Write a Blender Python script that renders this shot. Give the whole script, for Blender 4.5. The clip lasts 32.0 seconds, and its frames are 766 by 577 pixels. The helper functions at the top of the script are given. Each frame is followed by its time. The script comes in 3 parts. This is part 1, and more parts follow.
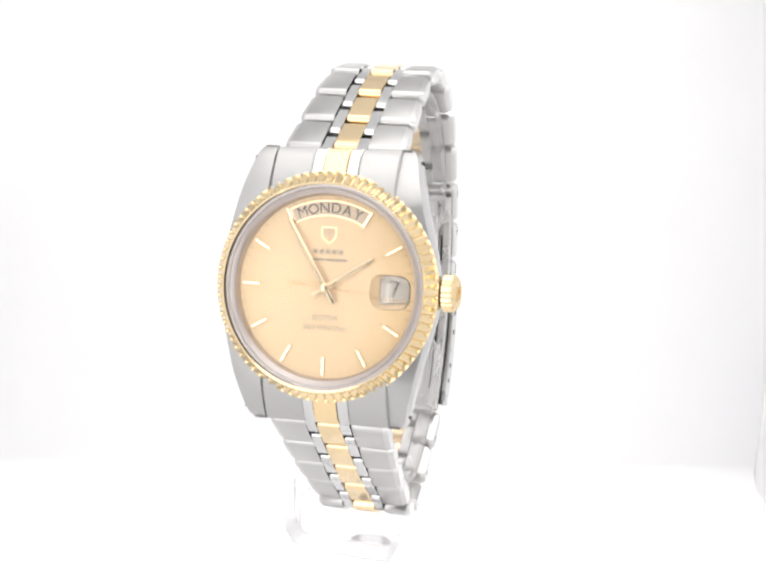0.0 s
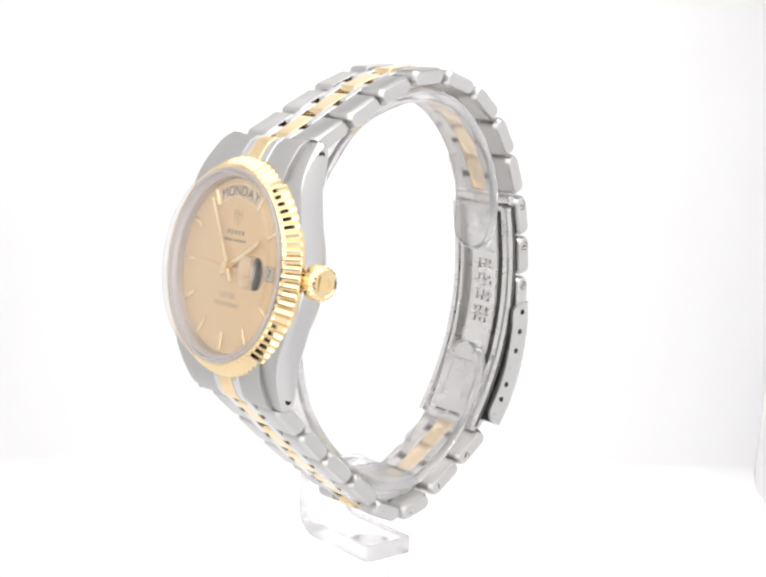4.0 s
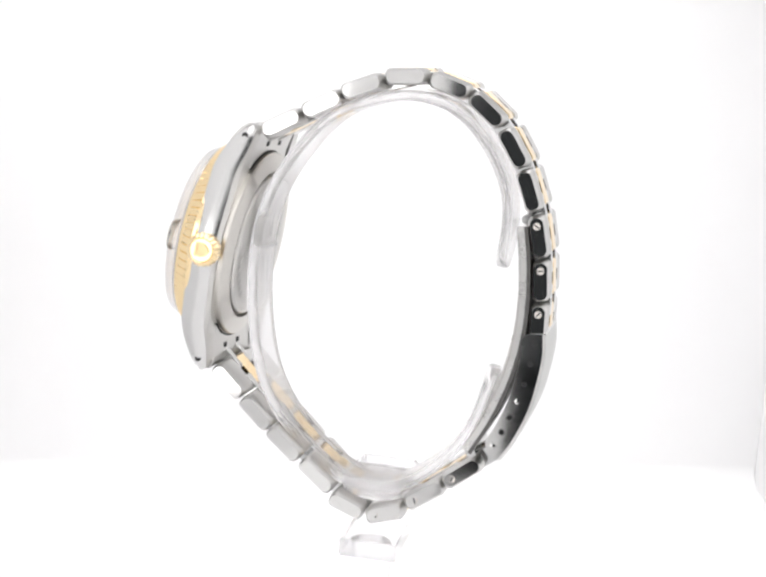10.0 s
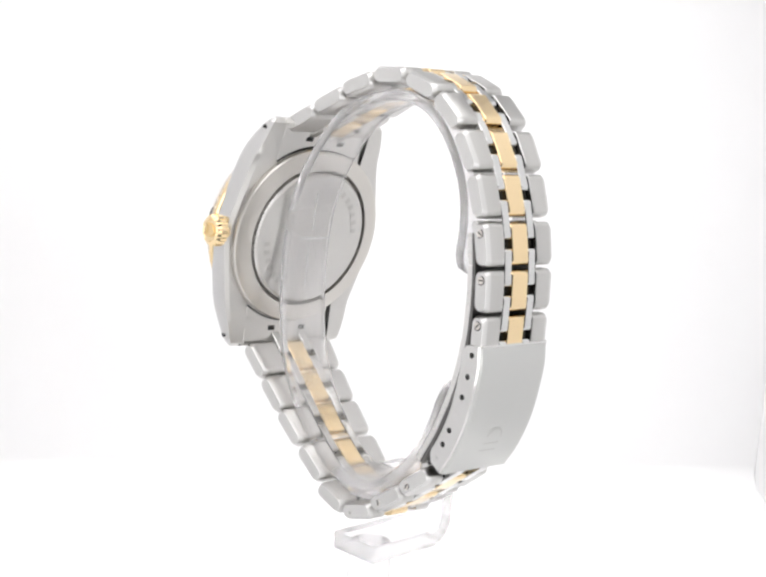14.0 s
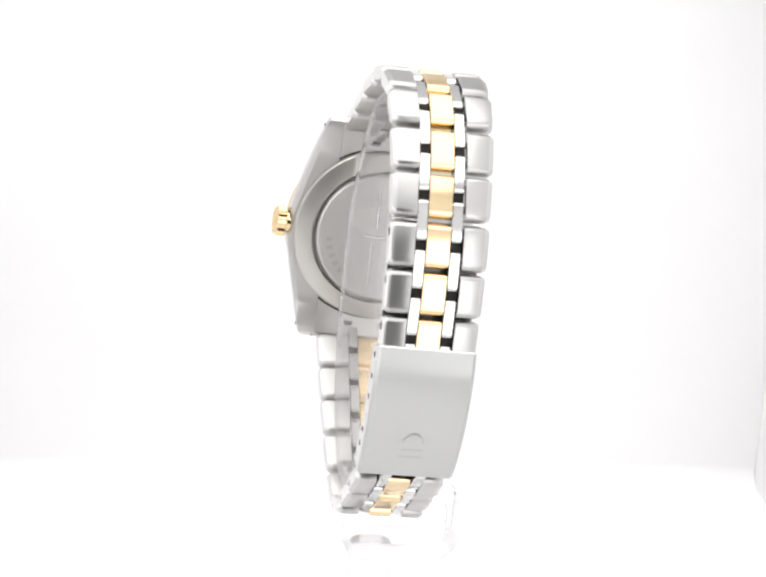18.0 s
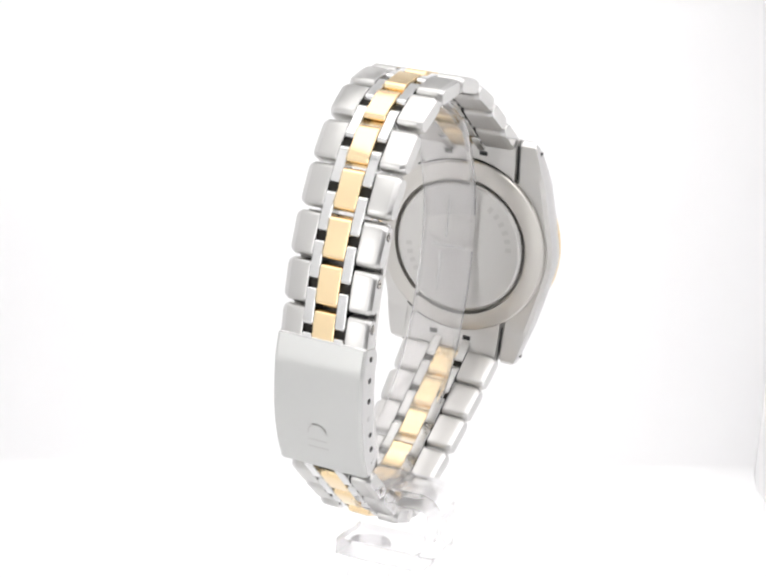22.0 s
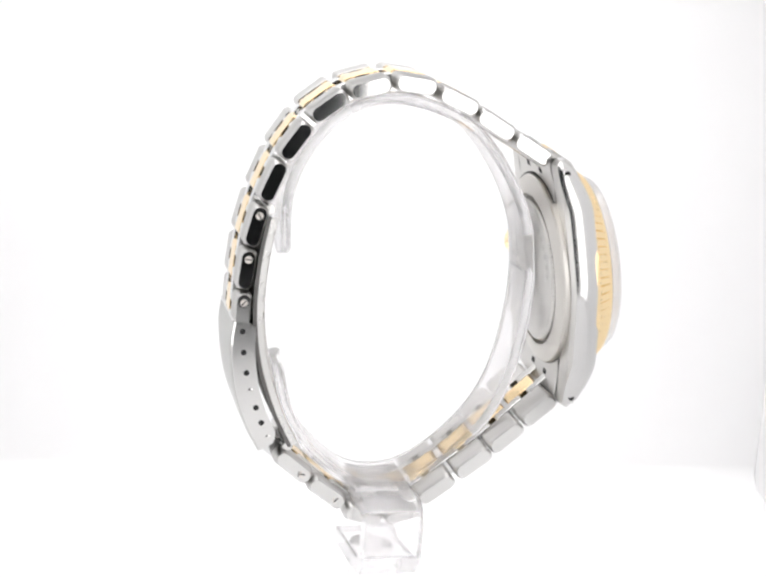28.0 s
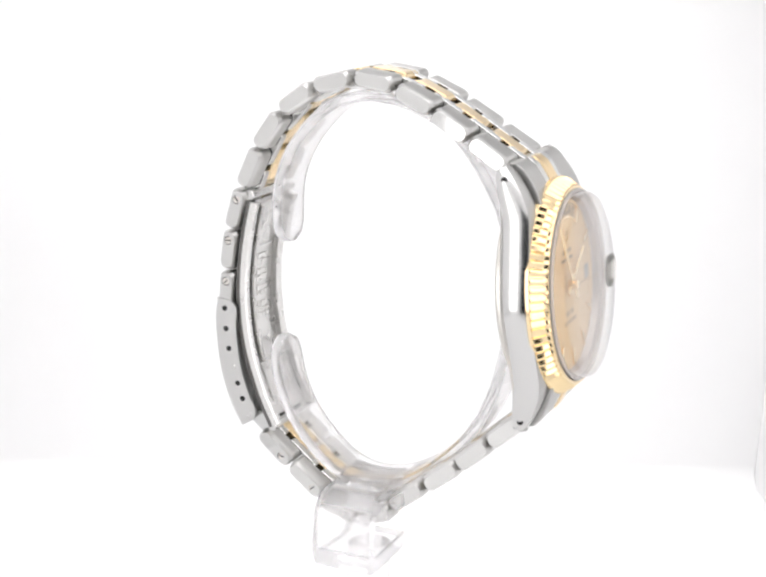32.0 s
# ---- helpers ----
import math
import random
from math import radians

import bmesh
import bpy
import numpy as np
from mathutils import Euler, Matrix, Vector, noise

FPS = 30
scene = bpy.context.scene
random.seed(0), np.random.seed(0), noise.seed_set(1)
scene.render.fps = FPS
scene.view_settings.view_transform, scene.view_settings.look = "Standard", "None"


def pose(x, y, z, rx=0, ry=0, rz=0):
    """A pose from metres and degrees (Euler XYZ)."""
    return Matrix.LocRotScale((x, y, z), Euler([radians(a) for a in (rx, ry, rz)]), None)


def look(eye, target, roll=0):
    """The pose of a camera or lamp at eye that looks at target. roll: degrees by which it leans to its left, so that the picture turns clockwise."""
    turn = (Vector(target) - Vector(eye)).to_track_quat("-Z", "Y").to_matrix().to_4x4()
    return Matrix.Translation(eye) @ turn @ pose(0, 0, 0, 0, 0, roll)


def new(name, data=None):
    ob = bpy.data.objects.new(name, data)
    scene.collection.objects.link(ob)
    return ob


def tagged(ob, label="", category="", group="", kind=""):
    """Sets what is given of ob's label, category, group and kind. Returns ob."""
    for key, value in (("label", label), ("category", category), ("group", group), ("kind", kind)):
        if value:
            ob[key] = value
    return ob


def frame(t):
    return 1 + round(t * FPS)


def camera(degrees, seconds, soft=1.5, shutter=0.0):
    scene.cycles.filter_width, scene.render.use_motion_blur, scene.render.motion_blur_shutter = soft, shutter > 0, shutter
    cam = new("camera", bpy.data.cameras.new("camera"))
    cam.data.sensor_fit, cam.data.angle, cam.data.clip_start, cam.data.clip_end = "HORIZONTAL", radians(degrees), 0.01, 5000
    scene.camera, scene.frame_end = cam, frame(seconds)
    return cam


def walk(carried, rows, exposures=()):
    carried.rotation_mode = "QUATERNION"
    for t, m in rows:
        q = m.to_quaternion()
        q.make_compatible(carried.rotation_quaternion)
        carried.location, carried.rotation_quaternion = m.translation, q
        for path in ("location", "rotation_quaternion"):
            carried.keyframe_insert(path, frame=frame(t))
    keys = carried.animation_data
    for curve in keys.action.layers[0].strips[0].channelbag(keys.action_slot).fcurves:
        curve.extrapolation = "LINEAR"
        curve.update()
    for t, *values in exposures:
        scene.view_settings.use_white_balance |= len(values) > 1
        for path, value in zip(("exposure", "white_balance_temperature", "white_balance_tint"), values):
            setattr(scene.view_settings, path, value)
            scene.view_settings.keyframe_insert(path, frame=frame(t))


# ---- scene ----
# The camera stands still, rolled a little, looking down at a watch that turns on a stand in a small white light tent.
ZC = 0.140                      # height of the lens over the tent floor
cam = camera(27.23, 32.0, soft=2.6)
EYE = Vector((0.0, -0.275, ZC))
AIM = EYE + Vector((-0.00415, 0.97985, -0.19972))
walk(cam, [(0.0, look(EYE, AIM, 4.24)), (32.0, look(EYE, AIM, 4.24))], exposures=[(0.0, 0.0), (32.0, 0.0)])

# the turn of the stand: seconds, degrees
TURN = [(0.0, -12.0), (2.0, -29.6), (4.0, -47.2), (6.0, -64.8), (8.0, -82.5), (10.0, -100.0), (12.0, -117.2), (14.0, -134.2),
        (16.0, -151.0), (18.0, -167.8), (20.0, -185.0), (22.0, -202.1), (24.0, -219.3), (26.0, -236.5), (28.0, -253.8),
        (30.0, -271.2), (32.0, -288.9)]

# ---- light ----
world = bpy.data.worlds.new("dim_room")
scene.world = world
world.use_nodes = True
world.node_tree.nodes["Background"].inputs["Color"].default_value = (0.9, 0.95, 1.0, 1)
world.node_tree.nodes["Background"].inputs["Strength"].default_value = 0.042

# tent: inner faces
TX0, TX1, TY0, TY1, TZ1 = -0.125, 0.110, -0.212, 0.144, 0.255
YAW = radians(12.0)             # the back wall stands askew to the lens


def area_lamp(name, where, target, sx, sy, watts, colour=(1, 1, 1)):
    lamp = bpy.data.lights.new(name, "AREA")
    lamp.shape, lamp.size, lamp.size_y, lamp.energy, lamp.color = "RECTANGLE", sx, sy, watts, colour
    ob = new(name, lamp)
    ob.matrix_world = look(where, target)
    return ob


area_lamp("led_panel_top", (-0.010, -0.085, TZ1 - 0.004), (-0.010, -0.080, 0.02), 0.215, 0.24, 0.215, (1.0, 0.985, 0.975))
# added unseen lamp that whitens only the back wall and rear floor
backdrop_fill_lamp = area_lamp("backdrop_fill", (-0.002, 0.064, TZ1 - 0.006), (0.012, 0.134, 0.0), 0.20, 0.05, 0.094, (1.0, 0.985, 0.985))
backdrop_fill_lamp.data.spread = radians(85)
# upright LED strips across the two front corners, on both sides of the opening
# both unseen, placed where the turned link flanks mirror bright
area_lamp("led_strip_front_1", (-0.098, -0.165, 0.088), (0.0, -0.085, 0.0881), 0.078, 0.14, 0.054, (1.0, 0.99, 0.985))
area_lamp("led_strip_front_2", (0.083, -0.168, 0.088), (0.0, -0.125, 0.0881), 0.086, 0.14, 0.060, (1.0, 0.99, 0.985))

# ---- materials ----


def nodes_of(name):
    m = bpy.data.materials.new(name)
    m.use_nodes = True
    return m, m.node_tree.nodes, m.node_tree.links


def metal(name, colour, rough, grain=(1, 1, 1), grain_scale=4000.0, bump=0.0, rough_var=0.05, aniso=0.0, tint=0.05, axis="Y"):
    """Metal with fine brushed grain and faint smudges."""
    m, n, l = nodes_of(name)
    b = n["Principled BSDF"]
    b.inputs["Metallic"].default_value = 1.0
    tc, mp = n.new("ShaderNodeTexCoord"), n.new("ShaderNodeMapping")
    mp.inputs["Scale"].default_value = grain
    l.new(tc.outputs["Object"], mp.inputs["Vector"])
    fine, smudge = n.new("ShaderNodeTexNoise"), n.new("ShaderNodeTexNoise")
    fine.inputs["Scale"].default_value, fine.inputs["Detail"].default_value = grain_scale, 3.0
    smudge.inputs["Scale"].default_value, smudge.inputs["Detail"].default_value = 350.0, 4.0
    l.new(mp.outputs["Vector"], fine.inputs["Vector"])
    l.new(tc.outputs["Object"], smudge.inputs["Vector"])
    info = n.new("ShaderNodeObjectInfo")
    mix = n.new("ShaderNodeMix")
    mix.data_type = "RGBA"
    mix.inputs[6].default_value = (*[c * (1 - tint) for c in colour], 1)
    mix.inputs[7].default_value = (*[min(1, c * (1 + tint)) for c in colour], 1)
    add = n.new("ShaderNodeMath")
    add.operation = "MULTIPLY_ADD"
    add.inputs[1].default_value, add.inputs[2].default_value = 0.5, 0.0
    half = n.new("ShaderNodeMath")
    half.operation = "MULTIPLY"
    half.inputs[1].default_value = 0.5
    l.new(info.outputs["Random"], half.inputs[0])
    l.new(fine.outputs["Fac"], add.inputs[0])
    l.new(half.outputs[0], add.inputs[2])
    l.new(add.outputs[0], mix.inputs[0])
    l.new(mix.outputs[2], b.inputs["Base Color"])
    rr = n.new("ShaderNodeMapRange")
    rr.inputs["To Min"].default_value, rr.inputs["To Max"].default_value = max(0.02, rough - rough_var), rough + rough_var
    l.new(smudge.outputs["Fac"], rr.inputs["Value"])
    l.new(rr.outputs[0], b.inputs["Roughness"])
    if aniso:
        b.inputs["Anisotropic"].default_value = aniso
        tg = n.new("ShaderNodeTangent")
        tg.direction_type, tg.axis = "RADIAL", axis
        l.new(tg.outputs[0], b.inputs["Tangent"])
    if bump:
        bp = n.new("ShaderNodeBump")
        bp.inputs["Strength"].default_value, bp.inputs["Distance"].default_value = bump, 0.00002
        l.new(fine.outputs["Fac"], bp.inputs["Height"])
        l.new(bp.outputs["Normal"], b.inputs["Normal"])
    return m


def plain(name, colour, rough=0.6, metallic=0.0, spread=0.06, scale=900.0):
    m, n, l = nodes_of(name)
    b = n["Principled BSDF"]
    b.inputs["Metallic"].default_value, b.inputs["Roughness"].default_value = metallic, rough
    tc, t, mix = n.new("ShaderNodeTexCoord"), n.new("ShaderNodeTexNoise"), n.new("ShaderNodeMix")
    t.inputs["Scale"].default_value, t.inputs["Detail"].default_value = scale, 4.0
    mix.data_type = "RGBA"
    mix.inputs[6].default_value = (*[c * (1 - spread) for c in colour], 1)
    mix.inputs[7].default_value = (*[min(1, c * (1 + spread)) for c in colour], 1)
    l.new(tc.outputs["Object"], t.inputs["Vector"])
    l.new(t.outputs["Fac"], mix.inputs[0])
    l.new(mix.outputs[2], b.inputs["Base Color"])
    return m


STEEL = (0.57, 0.565, 0.55)
brushed = metal("brushed_steel", STEEL, 0.29, (1, 0.03, 1), 9000.0, 0.10, 0.05)
brushed_cover = metal("brushed_clasp_steel", (0.63, 0.635, 0.62), 0.37, (1, 0.03, 1), 9000.0, 0.06, 0.03, 0.8, axis="Z")
polished = metal("polished_steel", (0.70, 0.695, 0.685), 0.07, rough_var=0.03)
flank_steel = metal("buffed_flank_steel", (0.66, 0.655, 0.65), 0.17, rough_var=0.04)
satin = metal("satin_steel", (0.625, 0.615, 0.595), 0.36, (1, 1, 1), 6000.0, 0.15)
top_steel = metal("brushed_case_steel", (0.53, 0.525, 0.515), 0.40, (1, 0.03, 1), 9000.0, 0.10)
blade_steel = metal("bright_blade_steel", (0.76, 0.75, 0.735), 0.28, (1, 0.05, 1), 6000.0, 0.04)
# dark steel for the pins and for painted shade on the clasp blade
pin_and_shade_steel = metal("dull_pin_and_shade_steel", (0.16, 0.155, 0.15), 0.35)
# lighter than the outer skin: light bounced inside the loop, put into colour
lit_under_steel = metal("lit_brushed_underside_steel", (0.63, 0.62, 0.605), 0.38, (1, 0.03, 1), 7000.0, 0.06)
chamfer_steel = metal("soft_chamfer_steel", (0.66, 0.655, 0.645), 0.30)
engraved_steel = metal("engraved_steel", (0.55, 0.545, 0.53), 0.4)
buffed = metal("buffed_steel", (0.70, 0.70, 0.695), 0.10, rough_var=0.03)
# near-black colour that paints the shade deep in the link gaps
gap_shade = metal("link_gap_shade", (0.035, 0.033, 0.03), 0.5)
warm_satin = metal("warm_satin_steel", (0.62, 0.60, 0.565), 0.30, (1, 1, 1), 5000.0, 0.06, 0.03, 0.6, axis="Z")
gold = metal("polished_gold", (0.925, 0.735, 0.445), 0.12, rough_var=0.04)
gold_brushed = metal("brushed_gold", (0.895, 0.69, 0.405), 0.22, (1, 0.03, 1), 9000.0, 0.05)
gold_link_metal = metal("buffed_gold", (0.905, 0.715, 0.44), 0.13, rough_var=0.04)
gold_bezel = metal("soft_polished_gold", (0.915, 0.725, 0.435), 0.09, rough_var=0.03)
gold_frosted = metal("frosted_gold", (0.90, 0.72, 0.42), 0.5)
gold_marker = metal("pale_marker_gold", (0.93, 0.77, 0.52), 0.16)
bright_ring = metal("bright_inner_ring", (0.74, 0.70, 0.66), 0.45)
rehaut_steel = metal("satin_inner_ring", (0.60, 0.545, 0.52), 0.38)
groove_shade_steel = metal("shaded_groove_steel", (0.46, 0.45, 0.44), 0.3)
dark_hole = plain("dark_recess", (0.012, 0.012, 0.012), 0.7)
day_ink = plain("day_ink", (0.10, 0.08, 0.06), 0.6)
print_dark = plain("dark_print", (0.40, 0.29, 0.18), 0.6)
white_date = plain("date_disc_cream", (0.52, 0.475, 0.41), 0.5)
tent_white = plain("white_tent_fabric", (0.905, 0.905, 0.91), 0.9, spread=0.012, scale=60.0)
room_dark = plain("dark_room_paint", (0.02, 0.02, 0.022), 0.9, spread=0.2, scale=8.0)


def dial_paint():
    """Champagne sunburst: metallic with a grain that runs out from the middle."""
    m, n, l = nodes_of("champagne_sunburst")
    b = n["Principled BSDF"]
    b.inputs["Metallic"].default_value, b.inputs["Roughness"].default_value, b.inputs["Anisotropic"].default_value = 0.35, 0.42, 0.5
    tg = n.new("ShaderNodeTangent")
    tg.direction_type, tg.axis = "RADIAL", "Z"
    l.new(tg.outputs[0], b.inputs["Tangent"])
    tc, sep, at = n.new("ShaderNodeTexCoord"), n.new("ShaderNodeSeparateXYZ"), n.new("ShaderNodeMath")
    at.operation = "ARCTAN2"
    l.new(tc.outputs["Object"], sep.inputs[0])
    l.new(sep.outputs[1], at.inputs[0])
    l.new(sep.outputs[0], at.inputs[1])
    t, mix = n.new("ShaderNodeTexNoise"), n.new("ShaderNodeMix")
    t.noise_dimensions = "1D"
    t.inputs["Scale"].default_value, t.inputs["Detail"].default_value = 30.0, 4.0
    l.new(at.outputs[0], t.inputs["W"])
    mix.data_type = "RGBA"
    mix.inputs[6].default_value, mix.inputs[7].default_value = (0.78, 0.56, 0.30, 1), (0.835, 0.615, 0.355, 1)
    l.new(t.outputs["Fac"], mix.inputs[0])
    l.new(mix.outputs[2], b.inputs["Base Color"])
    return m


dial_gold = dial_paint()


def clear_sheet(name, normal_gloss, tint=(1, 1, 1), haze=0.0, rough=0.02, power=4.0, most=1.0):
    """Clear sheet: passes light straight on, with a gloss that grows towards grazing angles, and a trace of haze."""
    m, n, l = nodes_of(name)
    n.remove(n["Principled BSDF"])
    tr, gl, lw, mx = (n.new("ShaderNodeBsdfTransparent"), n.new("ShaderNodeBsdfGlossy"), n.new("ShaderNodeLayerWeight"), n.new("ShaderNodeMixShader"))
    tr.inputs["Color"].default_value = (*tint, 1)
    gl.inputs["Roughness"].default_value = rough
    lw.inputs["Blend"].default_value = 0.5
    p, q = n.new("ShaderNodeMath"), n.new("ShaderNodeMath")
    p.operation, q.operation = "POWER", "MULTIPLY_ADD"
    p.inputs[1].default_value = power
    q.inputs[1].default_value, q.inputs[2].default_value = most - normal_gloss, normal_gloss
    l.new(lw.outputs["Facing"], p.inputs[0])
    l.new(p.outputs[0], q.inputs[0])
    l.new(q.outputs[0], mx.inputs[0])
    if haze:
        df, tl, both, hz = n.new("ShaderNodeBsdfDiffuse"), n.new("ShaderNodeBsdfTranslucent"), n.new("ShaderNodeMixShader"), n.new("ShaderNodeMixShader")
        df.inputs["Color"].default_value = tl.inputs["Color"].default_value = (0.97, 0.97, 0.97, 1)
        l.new(df.outputs[0], both.inputs[1])
        l.new(tl.outputs[0], both.inputs[2])
        hz.inputs[0].default_value = haze
        l.new(tr.outputs[0], hz.inputs[1])
        l.new(both.outputs[0], hz.inputs[2])
        l.new(hz.outputs[0], mx.inputs[1])
    else:
        l.new(tr.outputs[0], mx.inputs[1])
    l.new(gl.outputs[0], mx.inputs[2])
    l.new(mx.outputs[0], n["Material Output"].inputs["Surface"])
    return m


crystal_glass = clear_sheet("sapphire_crystal", 0.085, rough=0.25, power=2.5, most=0.9)


def solid_glass(name, ior, tint, rough=0.0, milk=0.0):
    """A solid clear body that bends the light, with a trace of milkiness in its skin."""
    m, n, l = nodes_of(name)
    n.remove(n["Principled BSDF"])
    g = n.new("ShaderNodeBsdfGlass")
    g.inputs["IOR"].default_value, g.inputs["Roughness"].default_value = ior, rough
    g.inputs["Color"].default_value = (*tint, 1)
    top = g
    if milk:
        df, tl, both, top = n.new("ShaderNodeBsdfDiffuse"), n.new("ShaderNodeBsdfTranslucent"), n.new("ShaderNodeMixShader"), n.new("ShaderNodeMixShader")
        df.inputs["Color"].default_value = tl.inputs["Color"].default_value = (0.98, 0.98, 0.98, 1)
        tc, t, mr = n.new("ShaderNodeTexCoord"), n.new("ShaderNodeTexNoise"), n.new("ShaderNodeMapRange")
        t.inputs["Scale"].default_value, t.inputs["Detail"].default_value = 160.0, 3.0
        mr.inputs["To Min"].default_value, mr.inputs["To Max"].default_value = milk * 0.6, milk * 1.4
        l.new(tc.outputs["Object"], t.inputs["Vector"])
        l.new(t.outputs["Fac"], mr.inputs["Value"])
        l.new(df.outputs[0], both.inputs[1])
        l.new(tl.outputs[0], both.inputs[2])
        l.new(mr.outputs[0], top.inputs[0])
        l.new(g.outputs[0], top.inputs[1])
        l.new(both.outputs[0], top.inputs[2])
    l.new(top.outputs[0], n["Material Output"].inputs["Surface"])
    return m


lens_glass = solid_glass("magnifier_sapphire", 1.72, (0.985, 0.98, 0.97))
edge_ring_white = clear_sheet("pale_edge_ring", 0.05, (0.96, 0.935, 0.93), 0.4, 0.2)


clear_acrylic = solid_glass("clear_acrylic", 1.40, (0.997, 0.994, 0.997), 0.05, 0.15)
foot_acrylic = solid_glass("clear_foot_acrylic", 1.27, (0.997, 0.994, 0.997), 0.14, 0.09)
frosted_edge = solid_glass("frosted_acrylic_edge", 1.38, (0.99, 0.986, 0.99), 0.18, 0.22)

# ---- helpers for shapes, all in millimetres ----
MM = 0.001


def mm(x, y, z):
    return Matrix.Translation((x * MM, y * MM, z * MM))


def axes(ex, ey, ez, at):
    """A frame from three axes and a place in millimetres."""
    m = Matrix((ex, ey, ez)).transposed().to_4x4()
    m.translation = Vector(at) * MM
    return m


def part(name, bm, material, parent, label="", m=Matrix(), sharp=32.0):
    """Links a bmesh in millimetres as one mesh object under a thing or a part."""
    bmesh.ops.remove_doubles(bm, verts=bm.verts, dist=1e-5)
    bmesh.ops.recalc_face_normals(bm, faces=bm.faces)
    bmesh.ops.scale(bm, vec=(MM, MM, MM), verts=bm.verts)
    me = bpy.data.meshes.new(name)
    bm.to_mesh(me)
    bm.free()
    for mat in (material if isinstance(material, (list, tuple)) else [material]):
        me.materials.append(mat)
    me.polygons.foreach_set("use_smooth", [True] * len(me.polygons))
    me.set_sharp_from_angle(angle=radians(sharp))
    ob = new(name, me)
    ob.parent = parent
    ob.matrix_basis = m
    if label:
        tagged(ob, label)
    return ob


def loft(bm, sections, caps=True, cap_mat=0, loop=False, ring=True):
    """Skin between rings of equal counts. Returns the rings' vertices."""
    rows = [[bm.verts.new(p) for p in s] for s in sections]
    k = len(rows[0])
    pairs = list(zip(rows, rows[1:])) + ([(rows[-1], rows[0])] if loop else [])
    for a, b in pairs:
        for i in range(k if ring else k - 1):
            j = (i + 1) % k
            bm.faces.new((a[i], a[j], b[j], b[i]))
    if caps and not loop:
        for r in (rows[0], rows[-1]):
            bm.faces.new(r).material_index = cap_mat
    return rows


def lathe(bm, profile, n=96, phase=0.0):
    """Turns a profile of (radius, height) round the local z axis; closed at the ends where the radius is nought."""
    rows = []
    for r, h in profile:
        if r < 1e-6:
            rows.append([bm.verts.new((0, 0, h))])
        else:
            rows.append([bm.verts.new((r * math.cos(2 * math.pi * i / n + phase), r * math.sin(2 * math.pi * i / n + phase), h)) for i in range(n)])
    for a, b in zip(rows, rows[1:]):
        for i in range(n):
            j = (i + 1) % n
            if len(a) == 1 and len(b) > 1:
                bm.faces.new((a[0], b[i], b[j]))
            elif len(b) == 1 and len(a) > 1:
                bm.faces.new((a[i], a[j], b[0]))
            elif len(a) > 1:
                bm.faces.new((a[i], a[j], b[j], b[i]))
    return bm


def pill(length, thick, r, seg=5, dome=0.0):
    """A rounded rectangle in the plane of (along, out)."""
    pts = []
    r = min(r, thick / 2 - 1e-3, length / 2 - 1e-3)
    for cx, cz, a0 in ((1, 1, 0), (-1, 1, 90), (-1, -1, 180), (1, -1, 270)):
        for i in range(seg + 1):
            a = radians(a0 + 90 * i / seg)
            u = cx * (length / 2 - r) + r * math.cos(a)
            v = cz * (thick / 2 - r) + r * math.sin(a)
            if v > 0 and dome:
                v += dome * (1 - (2 * u / length) ** 2)
            pts.append((u, v))
    return pts


def link_bm(width, length, thick, r, bevel=0.22, dome=0.15, rim=0.0, side=1):
    """A bracelet link: a rounded profile across the band with bevelled flat ends; rim widens the chamfer on one side.
    Faces: 0 outer skin, 1 ends, 2 underside, 3 chamfers."""
    bm = bmesh.new()
    full, less = pill(length, thick, r, 6, dome), pill(length - 0.24, thick - 0.24, r - 0.12, 6, dome)
    cut = pill(length - 2 * bevel, thick - 2 * bevel, r + 0.08, 6, dome)
    h = width / 2
    ends = ((-h, less), (-h + 0.12, full), (h - 0.12, full), (h, less))
    if rim:
        ends = ((-h, less), (-h + 0.12, full), (h - rim, full), (h, cut)) if side > 0 else ((-h, cut), (-h + rim, full), (h - 0.12, full), (h, less))
    loft(bm, [[(x, u, v) for u, v in prof] for x, prof in ends], cap_mat=1)
    for f in bm.faces:
        f.normal_update()
        if abs(f.normal.x) > 0.25:
            f.material_index = 1 if abs(f.normal.x) > 0.93 or not rim else 3
        elif f.normal.z < -0.6:
            f.material_index = 2
    return bm


def box_bm(x0, x1, y0, y1, z0, z1, bevel=0.0, seg=2):
    bm = bmesh.new()
    bmesh.ops.create_cube(bm, size=1.0)
    for v in bm.verts:
        v.co = Vector(((x0 + x1) / 2 + v.co.x * (x1 - x0), (y0 + y1) / 2 + v.co.y * (y1 - y0), (z0 + z1) / 2 + v.co.z * (z1 - z0)))
    if bevel:
        bmesh.ops.bevel(bm, geom=bm.edges[:], offset=bevel, segments=seg, affect="EDGES", profile=0.5)
    return bm


def rod_bm(r, x0, x1, n=20, bevel=0.1):
    """A round rod along the local x axis."""
    bm = bmesh.new()
    prof = [(x0, r - bevel), (x0 + bevel, r), (x1 - bevel, r), (x1, r - bevel)]
    loft(bm, [[(x, q * math.cos(2 * math.pi * i / n), q * math.sin(2 * math.pi * i / n)) for i in range(n)] for x, q in prof])
    return bm


